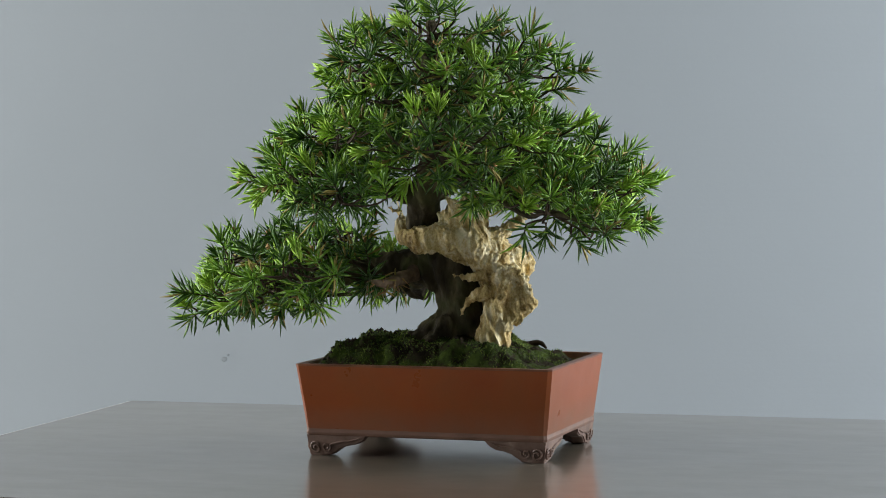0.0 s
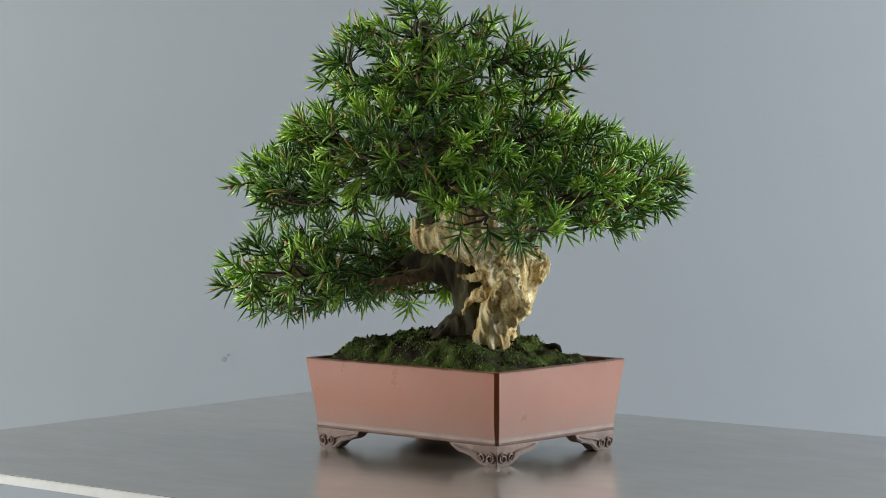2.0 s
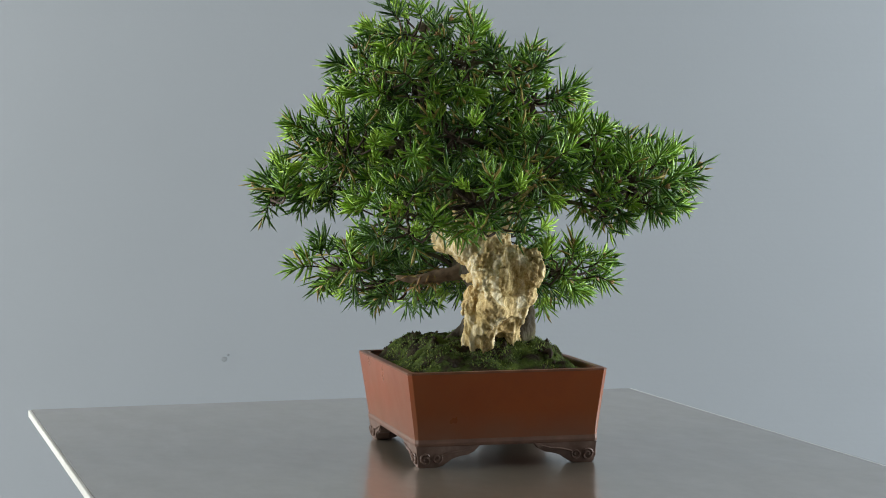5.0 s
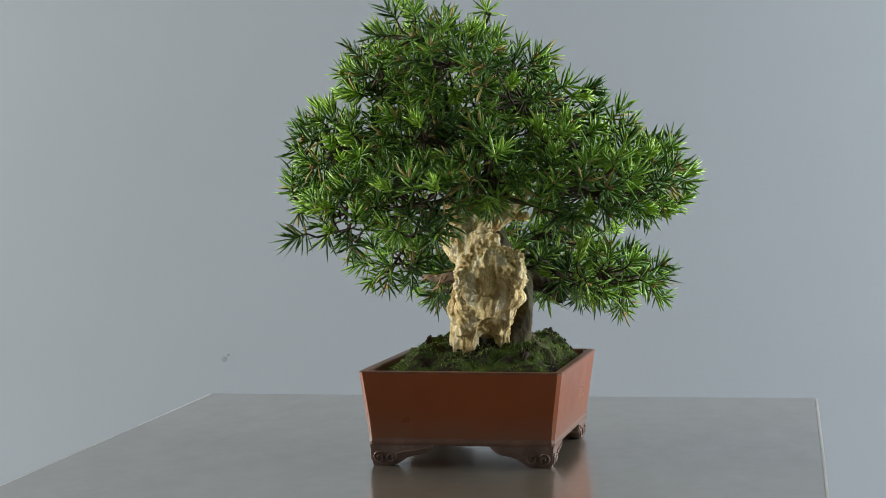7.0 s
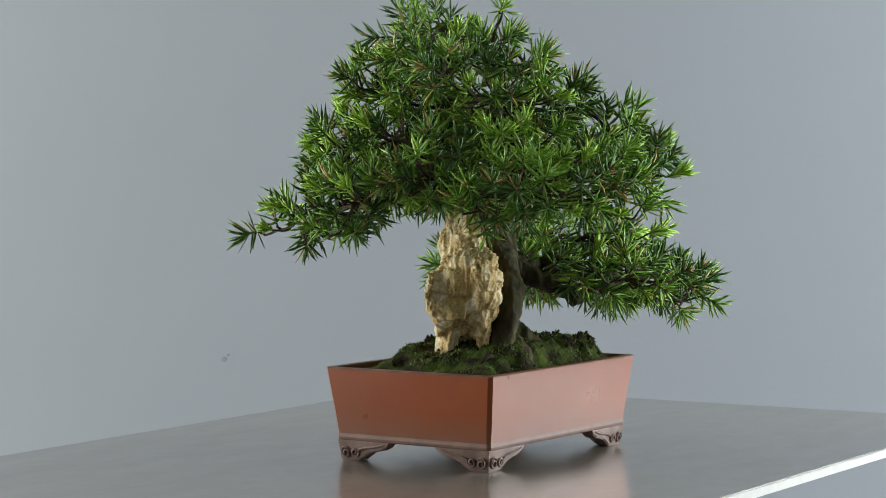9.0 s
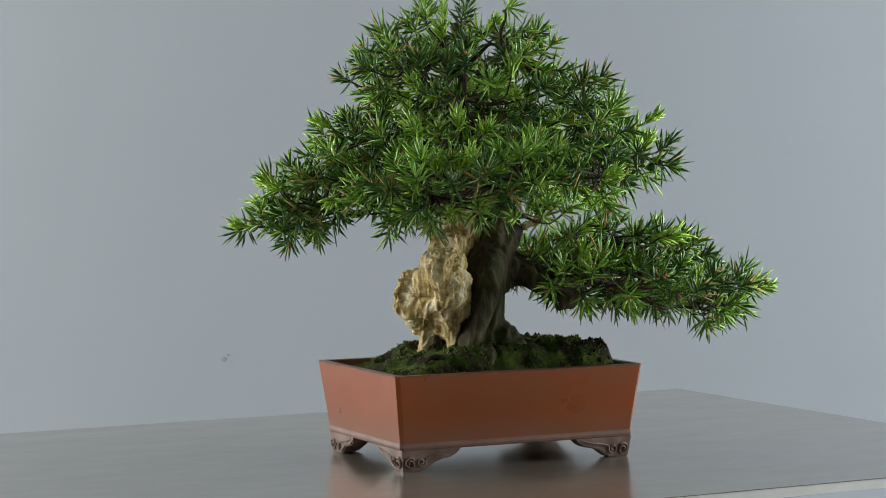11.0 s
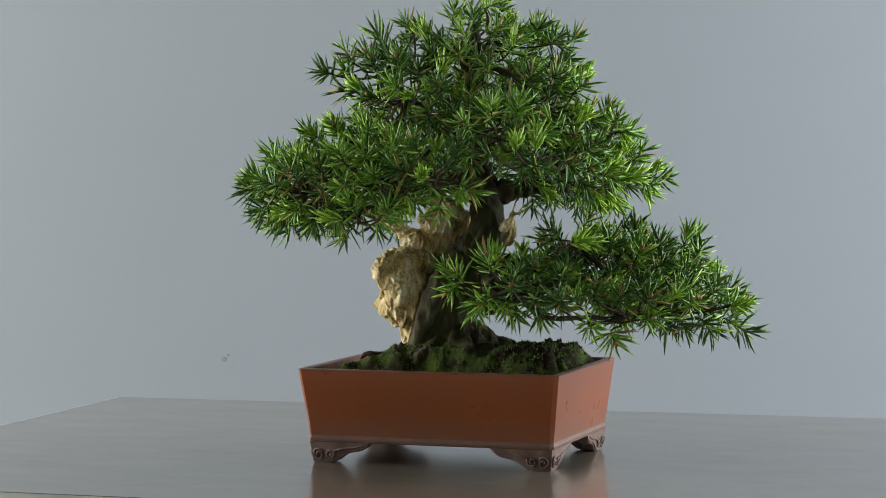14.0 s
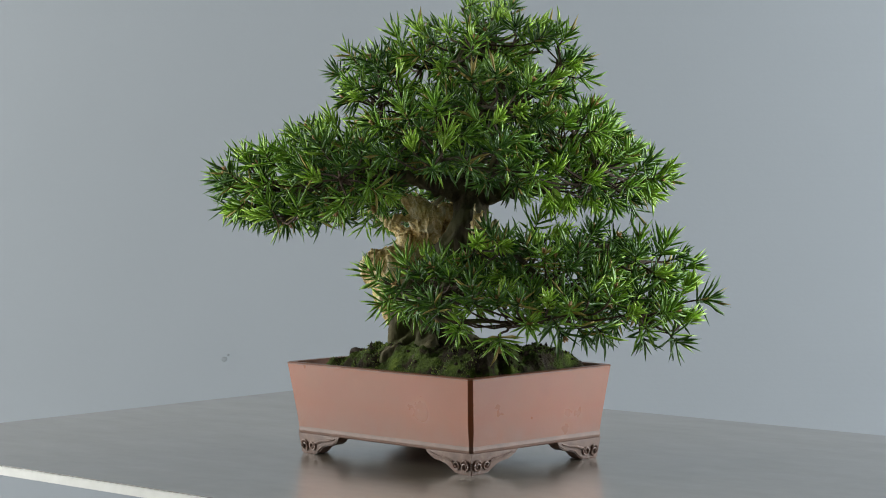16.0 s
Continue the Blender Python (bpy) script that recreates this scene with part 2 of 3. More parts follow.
def turning_table():
    top = new("turning_table")
    tagged(top, "dark grey satin table board with white edges, turning slowly", "table")
    turn = Matrix.Rotation(radians(2.2), 4, "Z")
    part("tabletop", box(BX0 + 0.0015, BX1 - 0.0015, BY0 + 0.0015, BY1 - 0.0015, -BT, 0.0, 0.0008), BOARD, top).matrix_basis = turn
    e = 0.0015
    for x0, x1, y0, y1 in ((BX0, BX1, BY0 - e, BY0 + e), (BX0, BX1, BY1 - e, BY1 + e), (BX0 - e, BX0 + e, BY0 + e, BY1 - e), (BX1 - e, BX1 + e, BY0 + e, BY1 - e)):
        part("edge_strip", box(x0, x1, y0, y1, -BT, -0.0006, 0.0005), EDGE, top, "white edge strip").matrix_basis = turn
    bm = bmesh.new()
    bmesh.ops.create_cone(bm, cap_ends=True, segments=40, radius1=0.10, radius2=0.10, depth=0.03, matrix=Matrix.Translation((0, 0, -BT - 0.015)))
    bmesh.ops.create_cone(bm, cap_ends=True, segments=32, radius1=0.045, radius2=0.04, depth=0.24, matrix=Matrix.Translation((0, 0, -0.16)))
    bmesh.ops.create_cone(bm, cap_ends=True, segments=40, radius1=0.16, radius2=0.12, depth=0.05, matrix=Matrix.Translation((0, 0, FLOOR_Z + 0.025)))
    part("pedestal", bm, STAND, top, "dark steel pedestal")
    return top


# ---- the pot ----
PX, PY = -0.012, 0.024
RX, RY, RZ = 0.130, 0.0963, 0.0883
FX, FY, BZ = 0.1212, 0.0872, 0.0180


def ring(hx, hy, z, cut):
    return [(PX + a, PY + b, z) for a, b in ((-hx + cut, -hy), (hx - cut, -hy), (hx, -hy + cut), (hx, hy - cut), (hx - cut, hy), (-hx + cut, hy), (-hx, hy - cut), (-hx, -hy + cut))]


def skin(rings):
    verts = [v for r in rings for v in r]
    n = len(rings[0])
    faces = [(i * n + k, i * n + (k + 1) % n, (i + 1) * n + (k + 1) % n, (i + 1) * n + k) for i in range(len(rings) - 1) for k in range(n)]
    return verts, faces


def foot_wing(length, height, depth):
    """One wing of a carved foot: runs along +x from the corner, face at y=0, thickness towards +y."""
    prof = [(0.0, 0.0), (0.019, 0.0), (0.025, 0.0012), (0.030, 0.0045), (0.035, 0.0080), (0.042, 0.0102), (0.050, 0.0115), (0.056, 0.0145), (length, height), (0.0, height)]
    bm = bmesh.new()
    a = [bm.verts.new((px, 0.0, pz)) for px, pz in prof]
    b = [bm.verts.new((px, depth, pz)) for px, pz in prof]
    bm.faces.new(a)
    bm.faces.new(b[::-1])
    for i in range(len(prof)):
        j = (i + 1) % len(prof)
        bm.faces.new((a[j], a[i], b[i], b[j]))
    bmesh.ops.recalc_face_normals(bm, faces=bm.faces[:])
    bmesh.ops.bevel(bm, geom=[e for e in bm.edges if abs((e.verts[0].co - e.verts[1].co).y) < 1e-6 and max(e.verts[0].co.z, e.verts[1].co.z) < height - 0.001], offset=0.0012, segments=2, affect="EDGES")
    for cx, cz, r, turns, way in ((0.0075, 0.0078, 0.0058, 1.5, 1), (0.0200, 0.0088, 0.0048, 1.4, -1)):
        pts = []
        for k in range(22):
            s = k / 21
            ang = way * (turns * 2 * math.pi * s) + 0.6
            rad = r * (1 - 0.72 * s)
            pts.append((cx + rad * math.cos(ang), -0.0006, cz + rad * math.sin(ang)))
        add_tube(bm, pts, [0.0011] * 22, 6)
    add_tube(bm, [(0.025, -0.0005, 0.0115), (0.034, -0.0005, 0.0140), (0.044, -0.0005, 0.0150), (0.054, -0.0005, 0.0178)], [0.0013, 0.0012, 0.0010, 0.0006], 6)
    return bm


def add_tube(bm, pts, radii, sides):
    v, f = tube(pts, radii, sides)
    made = [bm.verts.new(q) for q in v]
    for face in f:
        bm.faces.new([made[i] for i in face])


def pot(parent):
    c0, c1 = 0.0035, 0.0028
    rings = []
    for s, grow in ((0.0, -0.012), (0.0, 0.0), (0.012, 0.0008), (0.045, 0.0009), (0.075, 0.0003), (0.095, 0.0)):
        hx, hy = FX + (RX - FX) * s + grow, FY + (RY - FY) * s + grow
        rings.append(ring(hx, hy, BZ + (RZ - BZ) * s, c1))
    for s in (0.3, 0.5, 0.7, 0.9, 0.972):
        rings.append(ring(FX + (RX - FX) * s, FY + (RY - FY) * s, BZ + (RZ - BZ) * s, c0))
    for d, z in ((0.0000, RZ - 0.0008), (-0.0008, RZ), (-0.0070, RZ), (-0.0080, RZ - 0.001), (-0.0110, RZ - 0.03)):
        rings.append(ring(RX + d, RY + d, z, c0))
    verts, faces = skin(rings[5:11])
    body = mesh_part("pot", verts, faces, [CLAY], parent, label="tapered rectangular red-brown unglazed clay pot")
    verts, faces = skin(rings[:6])
    faces.append(tuple(range(8))[::-1])
    mesh_part("base_band", verts, faces, [BAND], body, label="greyish moulded band along the pot's foot")
    verts, faces = skin(rings[10:])
    mesh_part("rim", verts, faces, [RIM], body, label="dark worn rim")
    wing = foot_wing(0.061, 0.0205, 0.014)
    for v in wing.verts:
        k = 1 - min(1.0, max(0.0, v.co.z / 0.0205))
        if v.co.x < 0.012:
            v.co.x += 0.0032 * k ** 1.5
        v.co.y += 0.0026 * k ** 1.5
    wing_mesh = bpy.data.meshes.new("foot_wing")
    wing.to_mesh(wing_mesh)
    wing.free()
    for sx, sy in ((-1, -1), (1, -1), (1, 1), (-1, 1)):
        bm = bmesh.new()
        bm.from_mesh(wing_mesh)
        ends = bm.verts[:]
        bmesh.ops.transform(bm, matrix=Matrix.Translation((-FX - 0.0002, -FY - 0.0002, 0)), verts=ends)
        bm2 = bmesh.new()
        bm2.from_mesh(wing_mesh)
        swap = Matrix(((0, 1, 0, -FX - 0.0002), (1, 0, 0, -FY - 0.0002), (0, 0, 1, 0), (0, 0, 0, 1)))
        bmesh.ops.transform(bm2, matrix=swap, verts=bm2.verts[:])
        tmp = bpy.data.meshes.new("tmp")
        bm2.to_mesh(tmp)
        bm2.free()
        bm.from_mesh(tmp)
        bpy.data.meshes.remove(tmp)
        bmesh.ops.transform(bm, matrix=Matrix.Translation((PX, PY, BOARD_Z)) @ Matrix.Diagonal((-sx, -sy, 1, 1)), verts=bm.verts[:])
        bmesh.ops.recalc_face_normals(bm, faces=bm.faces[:])
        part("foot", bm, FOOT, body, "carved scroll foot of greyish weathered clay")
    return body


# ---- soil and moss ----
def mound(x, y):
    """Height of the moss over the board."""
    u, v = (x - PX) / (RX - 0.011), (y - PY) / (RY - 0.011)
    def ease(t):
        t = min(1.0, max(0.0, t))
        return t * t * (3 - 2 * t)
    wob = 0.10 * noise.noise(Vector((x * 55, y * 55, 1.3)))
    rise = ease((u + 1.0 + wob) / 0.15) * ease((0.99 - u + wob) / 0.68) * ease((v + 0.99 + wob) / 0.48) * ease((0.99 - v + wob) / 0.32)
    n = noise.fractal(Vector((x * 60, y * 60, 3.1)), 0.8, 2.1, 5)
    h = RZ - 0.006 + 0.0232 * rise + 0.0062 * n * (0.12 + rise)
    h += 0.006 * math.exp(-((x + 0.01) ** 2 + (y - 0.035) ** 2) / 0.0020)
    return h


def moss(parent):
    nx, ny = 150, 110
    hx, hy = RX - 0.0092, RY - 0.0092
    verts, faces = [], []
    for j in range(ny):
        for i in range(nx):
            x, y = PX - hx + 2 * hx * i / (nx - 1), PY - hy + 2 * hy * j / (ny - 1)
            verts.append((x, y, mound(x, y)))
    faces = [(j * nx + i, j * nx + i + 1, (j + 1) * nx + i + 1, (j + 1) * nx + i) for j in range(ny - 1) for i in range(nx - 1)]
    ground = mesh_part("moss_bed", verts, faces, [MOSS], parent, smooth=True, label="dark green moss over brown soil")
    rng = np.random.default_rng(11)
    n = 17000
    x = PX + (rng.random(n) * 2 - 1) * (hx - 0.003)
    y = PY + (rng.random(n) * 2 - 1) * (hy - 0.003)
    keep = [noise.noise(Vector((a * 45, b * 45, 7.7))) > -0.12 and a > PX - 0.88 * hx for a, b in zip(x, y)]
    x, y = x[keep], y[keep]
    base = np.array([(a, b, mound(a, b) - 0.001) for a, b in zip(x, y)])
    way = rng.normal(size=base.shape) * (0.6, 0.6, 0.3) + (0, 0, 0.9)
    way /= np.linalg.norm(way, axis=1, keepdims=True)
    tone = (rng.random(len(base)) < 0.25).astype(int)
    tufts = blades("moss_tuft", base, way, 0.0014 + 0.0026 * rng.random(len(base)), np.full(len(base), 0.0012), [MOSS_BLADE, MOSS_LIGHT], tone, ground, rng)
    tagged(tufts, kind="stuff")
    # loose crumbs of bark and soil, most of them at the far end of the bed
    pieces = []
    for k in range(170):
        a = PX + hx * (rng.random() * 2 - 1) * 0.92 if k % 2 else PX - hx * (0.70 + 0.24 * rng.random())
        b = PY + hy * (rng.random() * 2 - 1) * 0.9
        r = 0.0010 + 0.0018 * rng.random()
        c = np.array((a, b, mound(a, b) + r * 0.3))
        shell = [(1, 0, 0), (-1, 0, 0), (0, 1, 0), (0, -1, 0), (0, 0, 1), (0, 0, -1)]
        v = [tuple(c + np.array(q) * r * (0.6 + 0.7 * rng.random())) for q in shell]
        pieces.append((v, [(0, 2, 4), (2, 1, 4), (1, 3, 4), (3, 0, 4), (2, 0, 5), (1, 2, 5), (3, 1, 5), (0, 3, 5)]))
    v, f = join(pieces)
    tagged(mesh_part("soil_crumb", v, f, [SOIL], ground), kind="stuff")
    # a dark chunk of bark with a curled sliver, on the moss near the rim
    x, y = 0.058, 0.078
    z = mound(x, y)
    pieces = [tube(bend([(x - 0.009, y - 0.003, z - 0.002), (x - 0.003, y, z + 0.001), (x + 0.005, y + 0.001, z + 0.002), (x + 0.012, y - 0.001, z - 0.003)], 12), [0.001, 0.002, 0.003, 0.0035, 0.0035, 0.003, 0.003, 0.0025, 0.0025, 0.002, 0.0015, 0.001], 9, 0.5),
              tube(bend([(x - 0.005, y, z + 0.001), (x - 0.007, y - 0.002, z + 0.003), (x - 0.002, y - 0.003, z + 0.004)], 8), [0.0016, 0.0015, 0.0014, 0.0013, 0.0012, 0.0010, 0.0008, 0.0005], 6, 0.3)]
    v, f = join(pieces)
    mesh_part("bark_chunk", v, f, [SOIL], ground, smooth=True, label="curled dark chunk of bark")


def blades(name, base, way, length, width, mats, tone, parent, rng, label="", stem=False):
    """Many slender tapering three-sided blades as one mesh."""
    n = len(base)
    ref = rng.normal(size=(n, 3))
    a = np.cross(way, ref)
    a /= np.linalg.norm(a, axis=1, keepdims=True)
    b = np.cross(way, a)
    verts = np.zeros((n, 7, 3))
    curve = a * (length * 0.03)[:, None]
    for k in range(3):
        t = 2 * math.pi * k / 3
        off = a * math.cos(t) + b * math.sin(t) * 0.55
        verts[:, k] = base + off * (width * 0.30)[:, None]
        verts[:, 3 + k] = base + way * (length * 0.60)[:, None] + off * (width * 0.5)[:, None] + curve
    verts[:, 6] = base + way * length[:, None]
    quad = np.array([[0, 1, 4, 3], [1, 2, 5, 4], [2, 0, 3, 5]])
    tri = np.array([[3, 4, 6], [4, 5, 6], [5, 3, 6]])
    start = (np.arange(n) * 7)[:, None, None]
    quads, tris = (quad[None] + start).reshape(-1, 4), (tri[None] + start).reshape(-1, 3)
    own = np.concatenate([np.repeat(tone, 3), np.repeat(tone, 3)])
    if stem:
        # slivers along the stem that tie each blade to the next one
        tie = np.stack([np.arange(n - 1) * 7, np.arange(n - 1) * 7 + 1, np.arange(1, n) * 7], 1)
        tris, own = np.concatenate([tris, tie]), np.concatenate([own, np.full(n - 1, 2)])
    me = bpy.data.meshes.new(name)
    me.vertices.add(n * 7)
    me.vertices.foreach_set("co", verts.reshape(-1))
    loops = np.concatenate([quads.reshape(-1), tris.reshape(-1)])
    me.loops.add(len(loops))
    me.loops.foreach_set("vertex_index", loops.astype(np.int32))
    me.polygons.add(len(quads) + len(tris))
    starts = np.concatenate([np.arange(len(quads)) * 4, len(quads) * 4 + np.arange(len(tris)) * 3])
    me.polygons.foreach_set("loop_start", starts.astype(np.int32))
    for item in mats:
        me.materials.append(item)
    me.polygons.foreach_set("material_index", own.astype(np.int32))
    me.update(calc_edges=True)
    ob = new(name, me)
    ob.parent = parent
    return tagged(ob, label)


MOSS_BLADE = needle_green("moss_blade", (0.022, 0.035, 0.006), (0.052, 0.085, 0.011), (0.12, 0.165, 0.024), 0.8)
MOSS_LIGHT = needle_green("moss_tip", (0.10, 0.14, 0.018), (0.17, 0.23, 0.03), (0.27, 0.32, 0.055), 0.8)


# ---- the tree ----
TRUNK = [(-0.004, 0.038, 0.080), (-0.005, 0.040, 0.115), (-0.008, 0.040, 0.150), (-0.018, 0.034, 0.178), (-0.037, 0.026, 0.208), (-0.041, 0.020, 0.230), (-0.028, 0.003, 0.260), (-0.012, -0.014, 0.305), (-0.016, -0.022, 0.360), (-0.014, -0.026, 0.415)]


def trunk_at(z):
    for a, b in zip(TRUNK, TRUNK[1:]):
        if a[2] <= z <= b[2]:
            s = (z - a[2]) / (b[2] - a[2])
            return Vector(a).lerp(Vector(b), s)
    return Vector(TRUNK[-1])


def trunk(parent):
    balls = chain(TRUNK, [0.030, 0.024, 0.022, 0.021, 0.016, 0.0145, 0.014, 0.012, 0.009, 0.004], 52)
    # roots that flare into the moss
    for end, r in (((-0.066, 0.020, 0.094), 0.014), ((-0.036, 0.078, 0.096), 0.013), ((-0.035, -0.012, 0.092), 0.010), ((0.008, 0.082, 0.094), 0.011), ((-0.052, 0.052, 0.094), 0.012)):
        balls += chain([(-0.008, 0.037, 0.130), ((end[0] - 0.010) / 2, (end[1] + 0.038) / 2, 0.109), end], [0.016, r, r * 0.75], 14)
    # a twisted strand of live bark that hugs the deadwood
    balls += chain([(-0.020, 0.044, 0.190), (-0.008, 0.060, 0.168), (0.000, 0.066, 0.148), (0.010, 0.064, 0.124), (0.014, 0.060, 0.094)], [0.010, 0.010, 0.009, 0.009, 0.011], 18)
    # the heavy lowest limb
    balls += chain([(-0.014, 0.034, 0.168), (-0.060, 0.030, 0.180), (-0.105, 0.032, 0.174), (-0.150, 0.030, 0.163)], [0.018, 0.014, 0.010, 0.006], 20)
    # knuckles that hang under the limb
    balls += [(-0.071, 0.093, 0.151, 0.011, 0.008, 0.008), (-0.085, 0.088, 0.156, 0.009, 0.008, 0.006)]
    balls += chain([(-0.050, 0.034, 0.176), (-0.060, 0.066, 0.164), (-0.074, 0.092, 0.153)], [0.010, 0.007, 0.007], 12)
    # the bare branch stubs that fork off under the crown
    balls += chain([(-0.030, 0.008, 0.252), (-0.020, 0.040, 0.262), (0.004, 0.078, 0.270)], [0.012, 0.009, 0.005], 14)
    balls += chain([(-0.038, 0.010, 0.250), (-0.070, -0.010, 0.258), (-0.105, -0.030, 0.256)], [0.011, 0.007, 0.004], 14)
    verts, normals, faces = fused(balls, 0.0018)
    out = []
    for v, n in zip(verts, normals):
        g = noise.fractal(Vector((v.x * 120, v.y * 120, v.z * 34)), 1.0, 2.0, 4)
        rib = 1 - 2 * abs(noise.noise(Vector((v.x * 70 + v.z * 18, v.y * 70, v.z * 14))))
        flake = noise.noise(Vector((v.x * 210, v.y * 210, v.z * 120)))
        out.append(tuple(v + n * (0.0024 * g + 0.0030 * rib + 0.0010 * flake)))
    return mesh_part("trunk", out, faces, [BARK], parent, smooth=True, label="twisted dark brown trunk with mossy bark")


def peeling_limb(parent):
    """A short side limb with flaking pale bark under the lowest branch, and its withered needles."""
    line = bend([(-0.046, 0.022, 0.174), (-0.058, -0.012, 0.167), (-0.064, -0.030, 0.165), (-0.070, -0.046, 0.168)], 16)
    limb = mesh_part("side_limb", *tube(line, [0.0075, 0.007, 0.0072, 0.0064, 0.0066, 0.0058, 0.006, 0.0064, 0.0055, 0.005, 0.0045, 0.004, 0.0036, 0.003, 0.0024, 0.0015], 14, 0.55), [PEEL], parent, smooth=True, label="short limb with flaking pale brown bark")
    rng = np.random.default_rng(23)
    n = 42
    at = rng.integers(4, 13, n)
    base = np.array([line[i] for i in at]) + rng.normal(size=(n, 3)) * 0.004
    way = rng.normal(size=(n, 3)) * (0.8, 0.8, 0.5) + (0, -0.2, -0.7)
    way /= np.linalg.norm(way, axis=1, keepdims=True)
    tagged(blades("withered_needle", base, way, 0.008 + 0.009 * rng.random(n), np.full(n, 0.0026), [DRY, BUD], (rng.random(n) < 0.6).astype(int), limb, rng), kind="stuff")


def slab(z, x, y, minor, major, turn):
    """Balls side by side that fill an oval cross-section."""
    d = Vector((math.cos(radians(turn)), math.sin(radians(turn)), 0)) * (major - minor)
    return [(x + d.x * k, y + d.y * k, z, minor, minor, minor * 0.8) for k in (-1, -0.5, 0, 0.5, 1)]


def dead_trunk(parent):
    balls = []
    # cross-sections from the narrow waist over the burl to the neck
    for section in ((0.121, 0.036, 0.030, 0.010, 0.024, 121), (0.132, 0.039, 0.033, 0.014, 0.027, 142), (0.143, 0.040, 0.037, 0.018, 0.034, 143), (0.155, 0.040, 0.041, 0.023, 0.034, 124),
                    (0.170, 0.036, 0.042, 0.023, 0.034, 99), (0.186, 0.031, 0.038, 0.021, 0.032, 69), (0.204, 0.020, 0.024, 0.017, 0.027, 55), (0.220, 0.006, 0.010, 0.013, 0.020, 30)):
        balls += slab(*section)
    # three ribbed legs with hollows between them
    balls += chain([(0.038, 0.014, 0.140), (0.029, 0.008, 0.118), (0.025, 0.004, 0.090)], [0.011, 0.009, 0.010], 10)
    balls += chain([(0.036, 0.054, 0.142), (0.029, 0.051, 0.120), (0.025, 0.051, 0.090)], [0.010, 0.0065, 0.0065], 10)
    balls += chain([(0.044, 0.026, 0.135), (0.041, 0.022, 0.115), (0.038, 0.020, 0.090)], [0.010, 0.008, 0.010], 12)
    balls += chain([(0.034, 0.014, 0.122), (0.033, 0.012, 0.092)], [0.009, 0.010], 8)
    # the jutting knob, the upper burl and the pale ridge that runs over them
    balls += chain([(0.056, 0.026, 0.143), (0.067, 0.023, 0.147), (0.074, 0.021, 0.146)], [0.014, 0.010, 0.006], 8)
    balls += chain([(0.045, 0.060, 0.170), (0.050, 0.066, 0.180), (0.044, 0.064, 0.190)], [0.014, 0.011, 0.010], 8)
    balls += chain([(0.008, 0.004, 0.224), (0.018, 0.009, 0.197), (0.031, 0.013, 0.180), (0.058, 0.015, 0.174), (0.069, 0.017, 0.158), (0.074, 0.020, 0.146)], [0.007, 0.0065, 0.006, 0.006, 0.006, 0.005], 26)
    balls += chain([(0.050, 0.014, 0.166), (0.044, 0.006, 0.150), (0.036, 0.006, 0.128)], [0.006, 0.005, 0.005], 14)
    # lip that curls round the live stem
    balls += chain([(0.012, 0.012, 0.203), (-0.010, 0.002, 0.209), (-0.036, -0.003, 0.207), (-0.055, 0.002, 0.211), (-0.060, 0.005, 0.224)], [0.021, 0.018, 0.013, 0.007, 0.003], 22)
    balls += [(-0.008, 0.004, 0.226, 0.014, 0.011, 0.012), (-0.004, 0.014, 0.232, 0.012, 0.012, 0.011)]
    # broken crest, upper plate, fork and stub
    balls += chain([(0.004, 0.010, 0.222), (0.003, 0.000, 0.236), (-0.002, -0.012, 0.247)], [0.014, 0.009, 0.003], 10)
    balls += chain([(0.008, 0.028, 0.222), (0.000, 0.046, 0.236), (-0.004, 0.066, 0.247)], [0.015, 0.012, 0.006], 12)
    balls += chain([(0.014, 0.030, 0.222), (0.006, 0.056, 0.228), (0.010, 0.072, 0.230)], [0.010, 0.006, 0.003], 12)
    balls += chain([(0.028, 0.028, 0.208), (0.046, 0.037, 0.219), (0.068, 0.050, 0.237)], [0.010, 0.006, 0.0028], 18)
    balls += chain([(-0.048, 0.024, 0.213), (-0.062, 0.033, 0.220), (-0.072, 0.043, 0.228), (-0.078, 0.050, 0.243)], [0.0045, 0.0034, 0.0040, 0.0016], 20)
    balls += chain([(-0.068, 0.040, 0.225), (-0.076, 0.042, 0.233), (-0.086, 0.046, 0.237)], [0.0035, 0.003, 0.0014], 12)
    # hooked splinters over the shaded hollow
    balls += chain([(0.032, 0.016, 0.173), (0.012, 0.010, 0.169), (-0.006, 0.008, 0.172)], [0.006, 0.0036, 0.0014], 14)
    balls += chain([(0.030, 0.012, 0.156), (0.013, 0.008, 0.149), (0.003, 0.006, 0.132)], [0.007, 0.004, 0.0014], 14)
    verts, normals, faces = fused(balls, 0.00105)
    hollows = (((0.066, 0.054, 0.155), 0.011, 0.026), ((0.075, 0.036, 0.161), 0.014, 0.013), ((0.047, 0.040, 0.118), 0.012, 0.006), ((0.026, 0.014, 0.118), 0.008, 0.002), ((-0.026, 0.004, 0.224), 0.008, 0.004), ((0.008, 0.058, 0.222), 0.010, 0.005))
    out = []
    for v, n in zip(verts, normals):
        twist = Vector((v.x * 110 + v.z * 26, v.y * 110, v.z * 20 + v.x * 34))
        ridge = 1 - min(1.0, abs(noise.noise(twist)) * 3.4) ** 0.7 * 1.6
        fibre = noise.noise(Vector((v.x * 340 + v.z * 60, v.y * 340, v.z * 55)))
        lump = noise.noise(v * 60)
        pit = noise.voronoi(v * 215)[0][0]
        burr = min(1.0, max(0.0, (v.x - 0.016) / 0.014)) * min(1.0, max(0.0, (v.z - 0.146) / 0.012)) * min(1.0, max(0.15, 0.75 + 2.2 * noise.noise(v * 38)))
        grit = noise.noise(v * 250) + 0.7 * noise.noise(v * 470)
